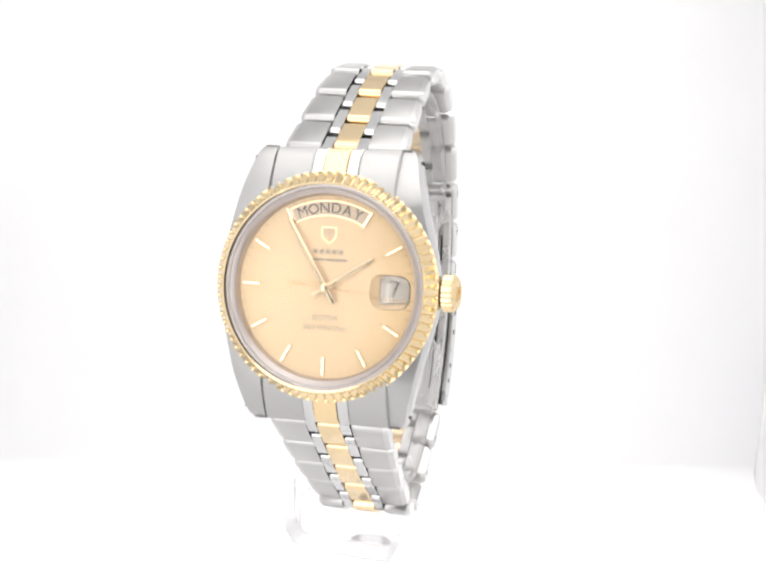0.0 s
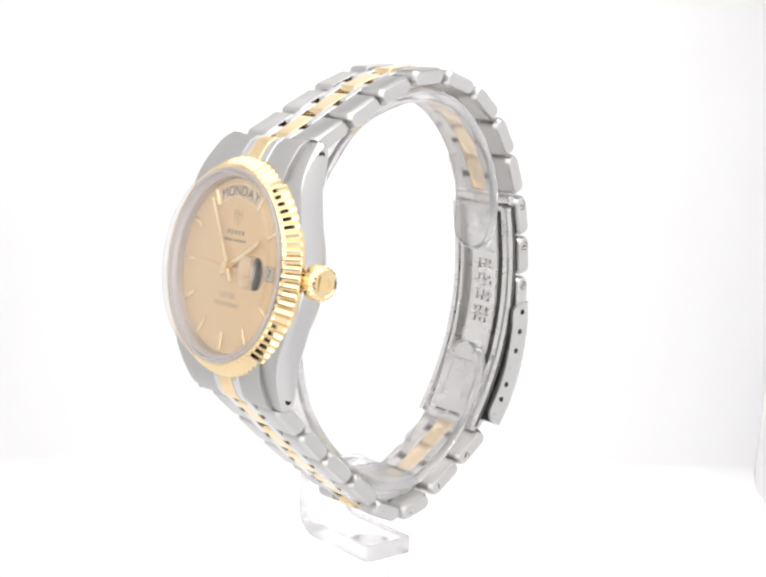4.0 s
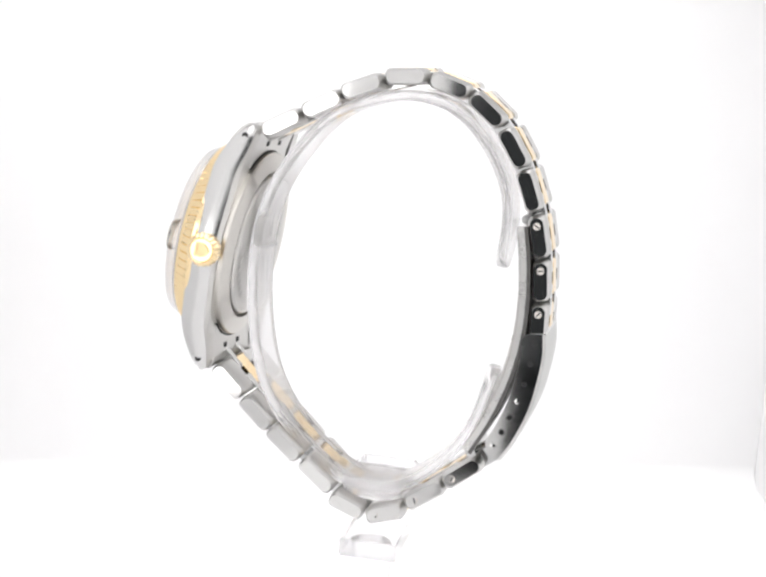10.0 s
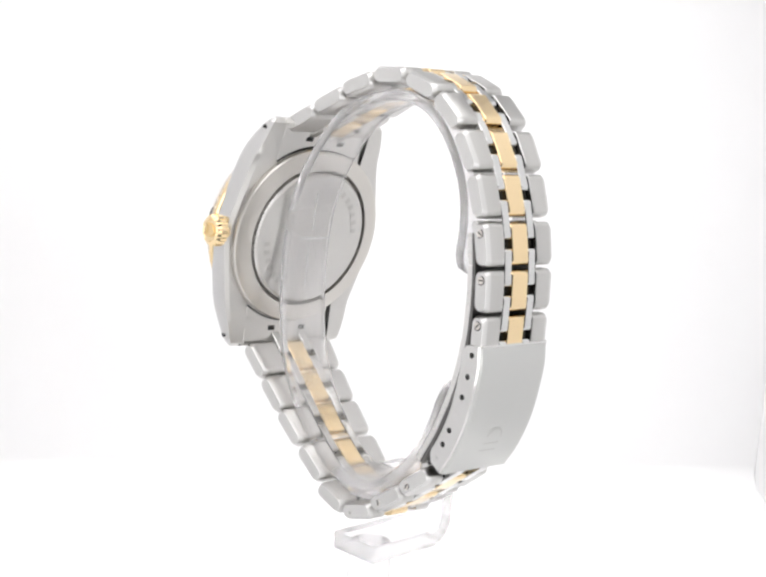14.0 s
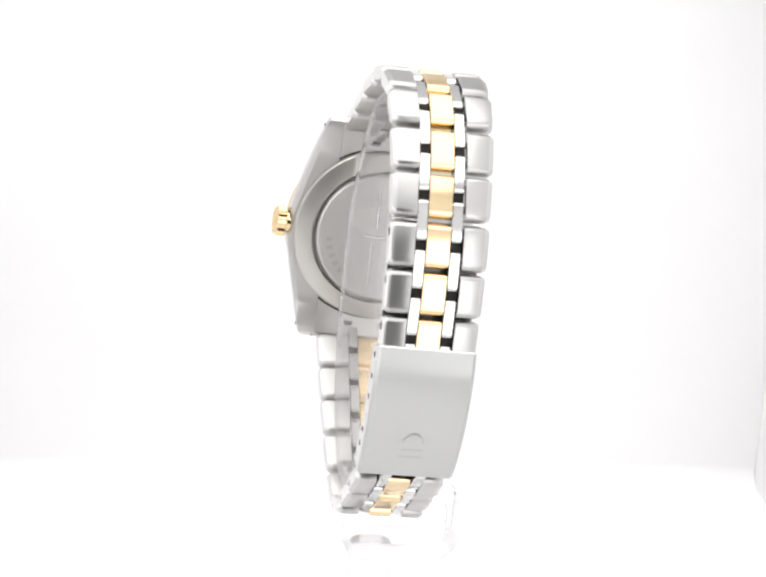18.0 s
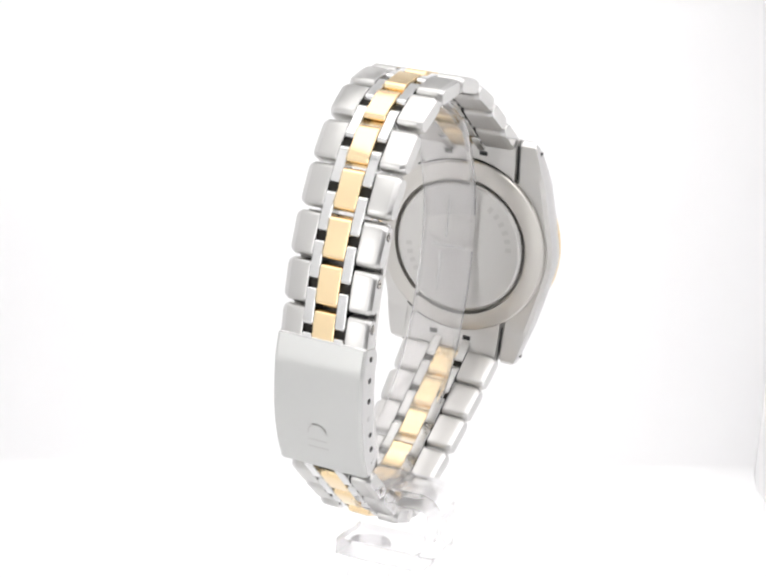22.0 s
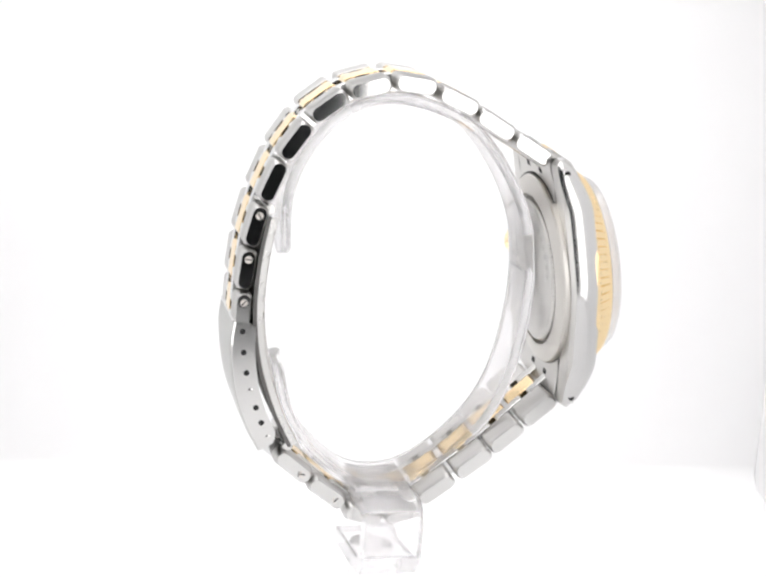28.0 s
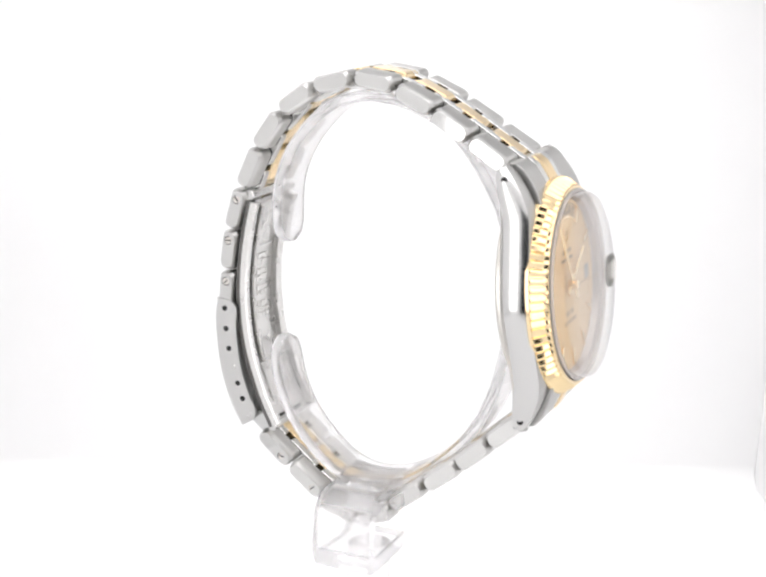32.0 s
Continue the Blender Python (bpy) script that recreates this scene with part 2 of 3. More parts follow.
def smooth_path(pts, step=1.0):
    """A smooth line (Catmull-Rom) through points of a plane, with its tangents, at even steps."""
    p = [Vector(q) for q in pts]
    p = [2 * p[0] - p[1]] + p + [2 * p[-1] - p[-2]]
    fine = []
    for a, b, c, d in zip(p, p[1:], p[2:], p[3:]):
        for i in range(24):
            t = i / 24
            fine.append(0.5 * (2 * b + (c - a) * t + (2 * a - 5 * b + 4 * c - d) * t * t + (3 * b - a - 3 * c + d) * t ** 3))
    fine.append(p[-2])
    run = [0.0]
    for a, b in zip(fine, fine[1:]):
        run.append(run[-1] + (b - a).length)
    count = max(2, round(run[-1] / step))
    out, k = [], 0
    for i in range(count + 1):
        s = run[-1] * i / count
        while k < len(run) - 2 and run[k + 1] < s:
            k += 1
        f = (s - run[k]) / max(1e-9, run[k + 1] - run[k])
        out.append(fine[k].lerp(fine[k + 1], min(1, f)))
    res = []
    for i, q in enumerate(out):
        d = (out[min(i + 1, count)] - out[max(i - 1, 0)]).normalized()
        res.append((q, d))
    return res


def sweep_bm(path, section, x0=0.0, shape=None):
    """Carries a section of (across, out) along a path in the loop's plane; out points away from the loop's inside."""
    bm = bmesh.new()
    rings = []
    for i, (q, d) in enumerate(path):
        out = Vector((-d.y, d.x))
        sec = shape(i / (len(path) - 1)) if shape else section
        rings.append([(x0 + a, q.x + out.x * o, q.y + out.y * o) for a, o in sec])
    loft(bm, rings)
    return bm


# ---- the tent and the dim room round it ----


def slab(name, x0, x1, y0, y1, z0, z1, mat, label, category, m=Matrix()):
    bm = box_bm(x0 / MM, x1 / MM, y0 / MM, y1 / MM, z0 / MM, z1 / MM)
    ob = part(name, bm, mat, None, label, m)
    return tagged(ob, category=category, kind="structure")


TH = 0.003
slab("floor", TX0 - TH, TX1 + TH, TY0 - 0.03, TY1 + 0.03, -TH, 0.0, tent_white, "seamless matte white tent floor", "floor")
ASKEW = Matrix.Translation((0, TY1, 0)) @ Matrix.Rotation(YAW, 4, "Z") @ Matrix.Translation((0, -TY1, 0))
slab("wall_north", TX0 - 0.003, TX1 + 0.003, TY1, TY1 + TH, 0.0, TZ1, tent_white, "plain white fabric back wall of the light tent", "wall", ASKEW)
slab("wall_west", TX0 - TH, TX0, TY0, TY1 - 0.024, 0.0, TZ1, tent_white, "plain white fabric side wall of the light tent", "wall")
slab("wall_east", TX1, TX1 + TH, TY0, TY1 + 0.03, 0.0, TZ1, tent_white, "plain white fabric side wall of the light tent", "wall")
slab("ceiling", TX0 - TH, TX1 + TH, TY0 - TH, TY1 + 0.03, TZ1, TZ1 + TH, tent_white, "white tent ceiling with a light panel", "ceiling")
# the sheet bends up softly where floor and back wall meet
cove = bmesh.new()
CR = 6.0
arc = [(TY1 / MM - CR + CR * math.sin(radians(a)), CR - CR * math.cos(radians(a))) for a in range(0, 91, 5)]
loft(cove, [[(x, y - 0.05, z - 0.02) for y, z in arc] + [(x, TY1 / MM - 0.05, -0.5), (x, arc[0][0], -0.5)] for x in (TX0 / MM - 2.0, TX1 / MM + 2.0)])
tagged(part("backdrop", cove, tent_white, None, "white sheet bent up between tent floor and back wall", ASKEW), category="backdrop", kind="structure")
# front flaps leave an opening before the camera
OX, OZ, OC = 0.058, 0.190, 0.008
slab("wall_south_1", TX0 - TH, OC - OX, TY0 - TH, TY0, 0.0, TZ1, tent_white, "white front flap beside the tent opening", "wall")
slab("wall_south_2", OC + OX, TX1 + TH, TY0 - TH, TY0, 0.0, TZ1, tent_white, "white front flap beside the tent opening", "wall")
slab("wall_south_3", OC - OX, OC + OX, TY0 - TH, TY0, OZ, TZ1, tent_white, "white front flap above the tent opening", "wall")
# the dark table in the dim room outside
slab("ground", -0.45, 0.45, -0.5, 0.4, -0.02, -TH - 0.002, room_dark, "dark table under the light tent", "table top")

# ---- the watch ----
watch = new("wristwatch")
tagged(watch, "two-tone steel and gold wristwatch with champagne dial on clear stand", "watch")
ORIGIN = Vector((-1.5125, 0.0, -55.0))          # the middle of the loop, from the axis at lens height
EX = Vector((1, -0.037, 0.045)).normalized()
EZ = (Vector((0, 0, 1)) - EX * EX.z).normalized()
EY = EZ.cross(EX)
LOOP = axes(EX, EY, EZ, ORIGIN)
XC = Vector((0.99976, -0.00976, 0.01976))
YC = Vector((-0.01821, 0.13934, 0.99008))
ZF = XC.cross(YC)
MID = Vector((-0.525, -27.643, 4.255))
CASE = LOOP @ axes(XC, YC, ZF, MID + XC * 0.35 - YC * 0.1)

BODY = CASE @ mm(-0.5, 0, 0)

# ---- case ----


def case_half_width(y):
    """The mid-case seen from the front: half its width at a height y from the middle."""
    return 18.25 - 0.2585 * (math.sqrt(y * y + 7.0) - math.sqrt(7.0))


def case_top(y):
    a = abs(y)
    return 4.2 if a < 13 else 4.2 - 4.1 * ((a - 13) / 9.2) ** 1.7


def case_low(y):
    a = abs(y)
    return -0.8 if a < 14 else -0.8 - 1.0 * ((a - 14) / 8.2)


def mid_case():
    bm = bmesh.new()
    c = 0.35
    for s in (1, -1):
        ys = [-22.2, -22.0, -21.4] + [-20.5 + 0.82 * i for i in range(51)] + [21.4, 22.0, 22.2]
        rings = []
        for y in ys:
            a = abs(y)
            xi = 0.0 if a < 13.2 else 10.35
            tip = max(0.0, a - 20.9) / 1.3
            xo = case_half_width(y) - 0.9 * tip ** 2
            t, b = case_top(y) - 0.5 * tip ** 2, case_low(y) + 1.1 * tip ** 2
            t = max(t, b + 0.9)
            ch = min(0.7, 0.25 * (t - b)) * (1.0 if a < 12 else 0.15 + 0.85 * (0.5 + 0.5 * math.cos(math.pi * min(1.0, (a - 12) / 7.0))))
            flank = [(xo + 0.25 - 0.05 * k - 0.32 * (2 * k - 1) ** 2, b + ch + (t - b - ch - 0.35) * k) for k in (0.0, 0.15, 0.3, 0.45, 0.6, 0.75, 0.88, 1.0)]
            rings.append([(s * x, y, z) for x, z in ((xi, b), (xo - 0.75, b), *flank, (xo - 0.25, t - 0.08), (xo - 0.45, t), (xi, t))])
        loft(bm, rings)
    bmesh.ops.recalc_face_normals(bm, faces=bm.faces)
    for f in bm.faces:
        f.normal_update()
        f.material_index = 1 if abs(f.normal.z) < 0.45 else 0 if f.normal.z > 0 else 2
    return bm


case = part("mid_case", mid_case(), [top_steel, flank_steel, satin], watch, "satin steel case with polished flanks and four lugs", BODY, 28)
for sx in (1, -1):
    for sy in (1, -1):
        hole = bmesh.new()
        lathe(hole, [(0.55, 0.0), (0.55, 0.03), (0.42, 0.05), (0.40, 0.02), (0.0, 0.02)], 16)
        turn_ = Matrix.Rotation(radians(90 * sx), 4, "Y")
        part("lug_hole", hole, dark_hole, case, "", mm(sx * (case_half_width(20.0) + 0.22), sy * 20.0, 0.0) @ turn_)

bm = bmesh.new()
FL = 76
rings = []
for r, h, k in ((17.7, 3.85, 0), (18.1, 3.95, 0), (18.3, 4.2, 0), (18.3, 4.75, 0), (18.22, 5.05, 1), (17.62, 6.1, 1), (16.95, 6.96, 0.9), (16.72, 7.25, 0.35), (16.55, 7.44, 0), (16.15, 7.5, 0), (16.05, 6.6, 0)):
    ring = []
    for i in range(FL):
        for ph, d in ((0.0, 0.0), (0.12, 0.0), (0.5, 0.42), (0.62, 0.42)):
            a = 2 * math.pi * (i + ph) / FL
            ring.append(((r - 0.72 * d * k) * math.cos(a), (r - 0.72 * d * k) * math.sin(a), h - 0.7 * d * k))
    rings.append(ring)
loft(bm, rings, caps=False, loop=True)
bezel = part("bezel", bm, gold_bezel, watch, "fluted polished gold bezel", CASE @ mm(-0.4, 0, -0.55), 8)

bm = lathe(bmesh.new(), [(16.1, 7.0), (15.85, 7.0), (15.7, 6.9), (15.45, 6.6), (14.75, 6.3), (14.4, 5.2), (16.1, 5.0)], 96)
part("inner_ring", bm, rehaut_steel, watch, "satin steel ring round the dial", CASE)

# added ring whose pale colour stands for light in the crystal's edge
part("crystal_edge_ring", lathe(bmesh.new(), [(16.15, 6.4), (16.15, 7.15), (15.95, 7.36), (15.6, 7.4), (15.52, 7.3), (15.52, 6.4)], 96), edge_ring_white, watch, "added pale ring for the crystal's bright edge", CASE)
bm = lathe(bmesh.new(), [(0, 9.4), (8, 9.37), (14.6, 9.25), (15.2, 9.05), (15.45, 8.7), (15.5, 7.3)], 96)
crystal = part("crystal", bm, crystal_glass, watch, "clear domed crystal", CASE)
crystal.visible_shadow = False

# magnifier over the date
bm = bmesh.new()
prof = pill(6.5, 5.3, 1.9, 8)
LR = 8.2


def lens_height(u, v):
    return 9.5 + math.sqrt(LR * LR - u * u - v * v) - math.sqrt(LR * LR - 3.5 * 3.5)


rings = [[(11.5 + u, v, 9.25) for u, v in prof], [(11.5 + u, v, lens_height(u, v) - 0.15) for u, v in prof]]
for k in (0.97, 0.9, 0.8, 0.7, 0.6, 0.5, 0.4, 0.3, 0.2, 0.1, 0.03):
    rings.append([(11.5 + u * k, v * k, lens_height(u * k, v * k)) for u, v in prof])
loft(bm, rings)
lens = part("date_magnifier", bm, lens_glass, crystal, "clear oval magnifier over the date")
lens.visible_shadow = False

bm = lathe(bmesh.new(), [(0, 5.2), (14.6, 5.2), (14.6, 4.8), (0, 4.8)], 128)
dial = part("dial", bm, dial_gold, watch, "champagne sunburst dial", CASE)


def bar(x0, x1, y0, y1, z0, z1, bevel=0.08):
    return box_bm(x0, x1, y0, y1, z0, z1, bevel, 1)


def polar(deg):
    """A turn of the dial's plane so that local y points to the clock angle deg."""
    return Matrix.Rotation(-radians(deg), 4, "Z")


for h in range(1, 12):
    if h == 3:
        continue
    r0 = 11.0 if h != 9 else 10.9
    part("hour_marker", bar(-0.27, 0.27, r0, 14.0, 5.2, 5.55), gold_marker, dial, "", polar(30 * h))
    part("marker_dot", lathe(bmesh.new(), [(0.13, 5.2), (0.13, 5.24), (0.0, 5.25)], 10), print_dark, dial, "", polar(30 * h) @ mm(0, r0 - 0.5, 0))
ticks = bmesh.new()
for i in range(60):
    if i % 5:
        t = bar(-0.05, 0.05, 13.5, 14.25, 5.2, 5.215, 0)
        t.transform(polar(6 * i))
        me = bpy.data.meshes.new("tick")
        t.to_mesh(me)
        t.free()
        ticks.from_mesh(me)
        bpy.data.meshes.remove(me)
tagged(part("minute_track", ticks, print_dark, dial, "fine dark minute ticks"), kind="stuff")


def words(text, size, material, parent, m, name="lettering", depth=0.01, label=""):
    """Letters of the built-in font as a thin mesh, centred, in millimetres."""
    cu = bpy.data.curves.new("text", "FONT")
    cu.body, cu.size, cu.align_x, cu.align_y, cu.extrude = text, size, "CENTER", "CENTER", depth
    tmp = new("text", cu)
    me = bpy.data.meshes.new_from_object(tmp)
    bpy.data.objects.remove(tmp)
    bpy.data.curves.remove(cu)
    b = bmesh.new()
    b.from_mesh(me)
    bpy.data.meshes.remove(me)
    return part(name, b, material, parent, label, m)


# day window: a curved band with its rim, and the day
def arc_band(r0, r1, a0, a1, z0, z1, n=28):
    b = bmesh.new()
    rs = []
    for i in range(n + 1):
        a = radians(90 - (a0 + (a1 - a0) * i / n))
        c, s = math.cos(a), math.sin(a)
        rs.append([(r0 * c, r0 * s, z0), (r1 * c, r1 * s, z0), (r1 * c, r1 * s, z1), (r0 * c, r0 * s, z1)])
    loft(b, rs)
    return b


day = part("day_window", arc_band(11.4, 13.5, -28, 29, 5.2, 5.215), plain("day_disc", (0.72, 0.56, 0.39), 0.5), dial, "curved window with the day disc")
part("window_rim", arc_band(13.5, 13.7, -29, 30, 5.2, 5.3), gold, day)
part("window_rim", arc_band(11.2, 11.4, -29, 30, 5.2, 5.3), gold, day)
part("window_rim", arc_band(11.4, 13.5, -29, -28, 5.2, 5.3, 2), gold, day)
part("window_rim", arc_band(11.4, 13.5, 29, 30, 5.2, 5.3, 2), gold, day)
for i, ch in enumerate("MONDAY"):
    words(ch, 2.35, day_ink, day, polar(-21 + 8.6 * i) @ mm(0, 12.4, 5.23), "day_letter")

# shield, brand line and type line as plain shapes, then the readable lines
bm = bmesh.new()
outline = [(-1.25, 1.2), (1.25, 1.2), (1.25, -0.1), (0.95, -0.8), (0.0, -1.5), (-0.95, -0.8), (-1.25, -0.1)]
loft(bm, [[(x * k, y * k, z) for x, y in outline] for k, z in ((1.0, 5.2), (1.0, 5.34), (0.86, 5.34), (0.86, 5.24))], False)
shield = part("shield_emblem", bm, gold, dial, "small raised shield emblem", mm(0.1, 8.3, 0))
for dims in ((-0.06, 0.06, -1.1, 1.0), (-1.0, 1.0, 0.25, 0.37)):
    part("shield_line", bar(*dims, 5.2, 5.25, 0), print_dark, shield)
for i in range(5):
    part("brand_bar", bar(-0.5, 0.5, -0.36, 0.36, 5.2, 5.215, 0), print_dark, dial, "", mm(-2.1 + 1.05 * i, 5.6, 0) @ Matrix.Diagonal((0.72, 1, 1, 1)))
for x, w in ((-2.2, 2.6), (1.6, 3.4)):
    part("type_bar", bar(-w / 2, w / 2, -0.22, 0.22, 5.2, 5.215, 0), print_dark, dial, "", mm(x * 0.9, 4.3, 0))
words("ROTOR", 1.25, print_dark, dial, mm(0, -4.9, 5.22))
words("SELF-WINDING", 1.05, print_dark, dial, mm(0, -6.4, 5.22))

# date window
date = part("date_window", bar(9.6, 12.0, -1.1, 1.1, 5.2, 5.23, 0.02), white_date, dial, "small grey date window reading seven")
for dims in ((9.45, 12.15, 1.1, 1.25), (9.45, 12.15, -1.25, -1.1), (9.45, 9.6, -1.1, 1.1), (12.0, 12.15, -1.1, 1.1)):
    part("window_frame", bar(*dims, 5.2, 5.26, 0), print_dark, date)
words("7", 2.0, day_ink, date, mm(10.8, 0, 5.25), "date_figure")


def hand(tip, tail, w0, w1, z, mat, name, deg, label):
    b = bmesh.new()
    t = 0.22
    pts = [(-w0 / 2, -tail), (w0 / 2, -tail), (w0 / 2, 0), (w1 / 2, tip - 0.5), (0, tip), (-w1 / 2, tip - 0.5), (-w0 / 2, 0)]
    rows = []
    for k, h in ((1.0, 0.0), (1.0, t * 0.4), (0.06, t * 1.4)):
        rows.append([(x * k, y, z + h) for x, y in pts])
    loft(b, rows)
    return part(name, b, mat, watch, label, CASE @ polar(deg))


hand(9.2, 2.6, 0.95, 0.75, 5.75, gold, "hour_hand", 57.5, "gold baton hour hand")
hand(12.4, 2.9, 0.9, 0.6, 6.15, gold, "minute_hand", -31.0, "gold baton minute hand")
hand(13.2, 6.2, 0.24, 0.12, 6.55, gold, "second_hand", 95.0, "thin gold second hand")
part("hand_cap", lathe(bmesh.new(), [(0.75, 5.3), (0.75, 6.85), (0.5, 7.0), (0, 7.0)], 20), gold, watch, "", CASE)

# crown
bm = bmesh.new()
prof = [(15.8, 1.9, 0), (17.9, 1.9, 0), (17.95, 2.5, 1), (18.2, 2.95, 1), (19.7, 2.95, 1), (20.25, 2.5, 1), (20.45, 2.15, 0), (20.25, 1.95, 0), (20.2, 0.02, 0)]
rings = []
for x, r, d in prof:
    rings.append([(x, (r - 0.22 * d * (i % 2)) * math.cos(math.pi * i / 22), (r - 0.22 * d * (i % 2)) * math.sin(math.pi * i / 22)) for i in range(44)])
loft(bm, rings)
crown = part("crown", bm, gold_bezel, watch, "fluted gold winding crown", CASE @ mm(0, 0, 1.2), 20)
bm = bmesh.new()
loft(bm, [[(x, -yy * 0.95 * k, zz * 0.95 * k) for yy, zz in outline] for k, x in ((1.0, 20.2), (1.0, 20.5), (0.7, 20.5), (0.7, 20.25))])
part("crown_emblem", bm, gold_frosted, crown, "raised shield emblem")

# case back
bm = lathe(bmesh.new(), [(12.95, -0.6), (12.95, -2.3), (12.75, -2.55), (12.45, -2.6), (12.35, -2.7), (0, -2.8)], 240)
for v in bm.verts:
    # fine coin edge on the gripping ring
    rr = math.hypot(v.co.x, v.co.y)
    if 12.5 < rr < 13.2 and round(math.atan2(v.co.y, v.co.x) / (2 * math.pi / 240)) % 2:
        v.co.x, v.co.y = v.co.x * 0.986, v.co.y * 0.986
fl = lathe(bmesh.new(), [(17.0, -0.5), (17.0, -1.6), (16.75, -1.85), (14.0, -2.4), (13.6, -2.4), (13.45, -2.0), (13.45, -0.6)], 96)
part("back_flange", fl, warm_satin, watch, "warm satin steel flange round the case back", BODY)
# groove floor in a darker steel that paints the shade between its walls
part("back_groove", lathe(bmesh.new(), [(13.45, -1.3), (13.2, -1.45), (12.9, -1.3), (12.9, -0.7), (13.45, -0.7)], 96), groove_shade_steel, watch, "ring groove with its shade in the colour", BODY)
back = part("case_back", bm, satin, watch, "satin steel screwed case back with a coin edge", BODY)
for a0, n, r, s in ((35, 6, 10.3, 1.35), (215, 6, 10.3, 1.35), (-10, 4, 6.0, 0.9)):
    for i in range(n):
        part("engraved_bar", box_bm(-0.3 * s, 0.3 * s, -0.45 * s, 0.45 * s, -2.812, -2.785), plain("engraving", (0.56, 0.55, 0.53), 0.4, 1.0) if i == 0 and r > 9 and a0 == 35 else bpy.data.materials["engraving"], back, "",
             Matrix.Rotation(radians(a0 + 9.5 * i), 4, "Z") @ mm(0, r, 0))

# ---- end pieces between the lugs ----


def end_piece(x0, x1, s, top_add=0.0, back_to=14.0, low=0.6):
    bm = bmesh.new()
    rings = []
    for i in range(9):
        y = back_to + (22.0 - back_to) * i / 8
        t = 4.55 - 3.1 * max(0.0, (y - 15.0) / 7.0) ** 1.5 + top_add
        b = low - 1.0 * max(0.0, (y - 17.0) / 5.0)
        if i == 8:
            t, b = t - 0.6, b + 0.6
        rings.append([(x0 + 0.08, s * y, b), (x1 - 0.08, s * y, b), (x1, s * y, b + 0.1), (x1, s * y, t - 0.15), (x1 - 0.15, s * y, t), (x0 + 0.15, s * y, t), (x0, s * y, t - 0.15), (x0, s * y, b + 0.1)])
    loft(bm, rings)
    return bm


for s in (1, -1):
    part("end_piece", end_piece(-10.2, -3.85, s), [top_steel], watch, "brushed steel end piece between the lugs", CASE)
    part("end_piece", end_piece(3.85, 10.2, s), [top_steel], watch, "brushed steel end piece between the lugs", CASE)
    part("end_strip", end_piece(-3.8, -1.95, s, 0.05), polished, watch, "", CASE)
    part("end_strip", end_piece(1.95, 3.8, s, 0.05), polished, watch, "", CASE)
    bm = end_piece(-9.85, 9.85, s, 0.0, 14.0, -1.0)
    for v in bm.verts:
        v.co.z = min(v.co.z, 1.4 if abs(v.co.y) < 19 else 0.4)
    base = part("end_base", bm, [satin], watch, "satin steel underside of the end piece", CASE)
    # black strips that paint the shade in the gap along each lug
    for x in (-10.1, 10.1):
        part("lug_gap_shade", box_bm(x - 0.12, x + 0.12, -3.9, 3.0, -0.1, 0.1), dark_hole, base, "", mm(0, s * 18.2, -0.55) @ Matrix.Rotation(s * radians(-9), 4, "X"))
    seam = bmesh.new()
    loft(seam, [[(r * math.sin(radians(a)), s * r * math.cos(radians(a)), z) for r, z in ((17.0, -1.15), (17.3, -1.15), (17.3, -0.7), (17.0, -0.7))] for a in range(-35, 36, 2)])
    part("case_seam", seam, dark_hole, base, "")
    for x in (-3.4, 3.4):
        part("slot", box_bm(x - 0.8, x + 0.8, -0.45, 0.45, -0.03, 0.03), dark_hole, base, "", mm(0, s * 18.6, -1.34) @ Matrix.Rotation(s * radians(-11.3), 4, "X"))
    part("gold_end_piece", end_piece(-1.9, 1.9, s, 0.25), gold_brushed, watch, "gold middle end piece", CASE)

# ---- bracelet ----
XB = -0.45
# rows from the upper lugs over the top to the clasp, then from the clasp to the lower lugs: along, up, width
UPPER = [(-20.0, 26.7, 19.6), (-13.1, 30.6, 19.1), (-6.4, 34.2, 18.5), (1.1, 36.5, 17.9), (8.7, 35.6, 17.4), (15.4, 32.1, 17.0), (20.5, 26.1, 16.7),
         (23.8, 19.2, 16.4), (26.2, 11.6, 16.2), (27.3, 4.1, 16.0), (27.5, -3.4, 15.8)]
LOWER = [(16.8, -31.2, 15.4), (10.5, -36.1, 15.5), (3.7, -40.4, 15.8), (-3.3, -40.0, 16.4), (-9.1, -35.2, 17.2), (-15.4, -30.1, 18.0), (-20.9, -25.1, 18.7), (-26.3, -19.9, 19.4)]


def row_frame(y, z, ty, tz, twist):
    """The frame of a link: x across, y along the band, z outwards."""
    ex = Vector((1.0, twist * 0.05, 0.0)).normalized()
    ey = Vector((0.0, ty, tz)).normalized()
    ey = (ey - ex * ex.dot(ey)).normalized()
    return LOOP @ axes(ex, ey, ex.cross(ey), (XB, y, z))


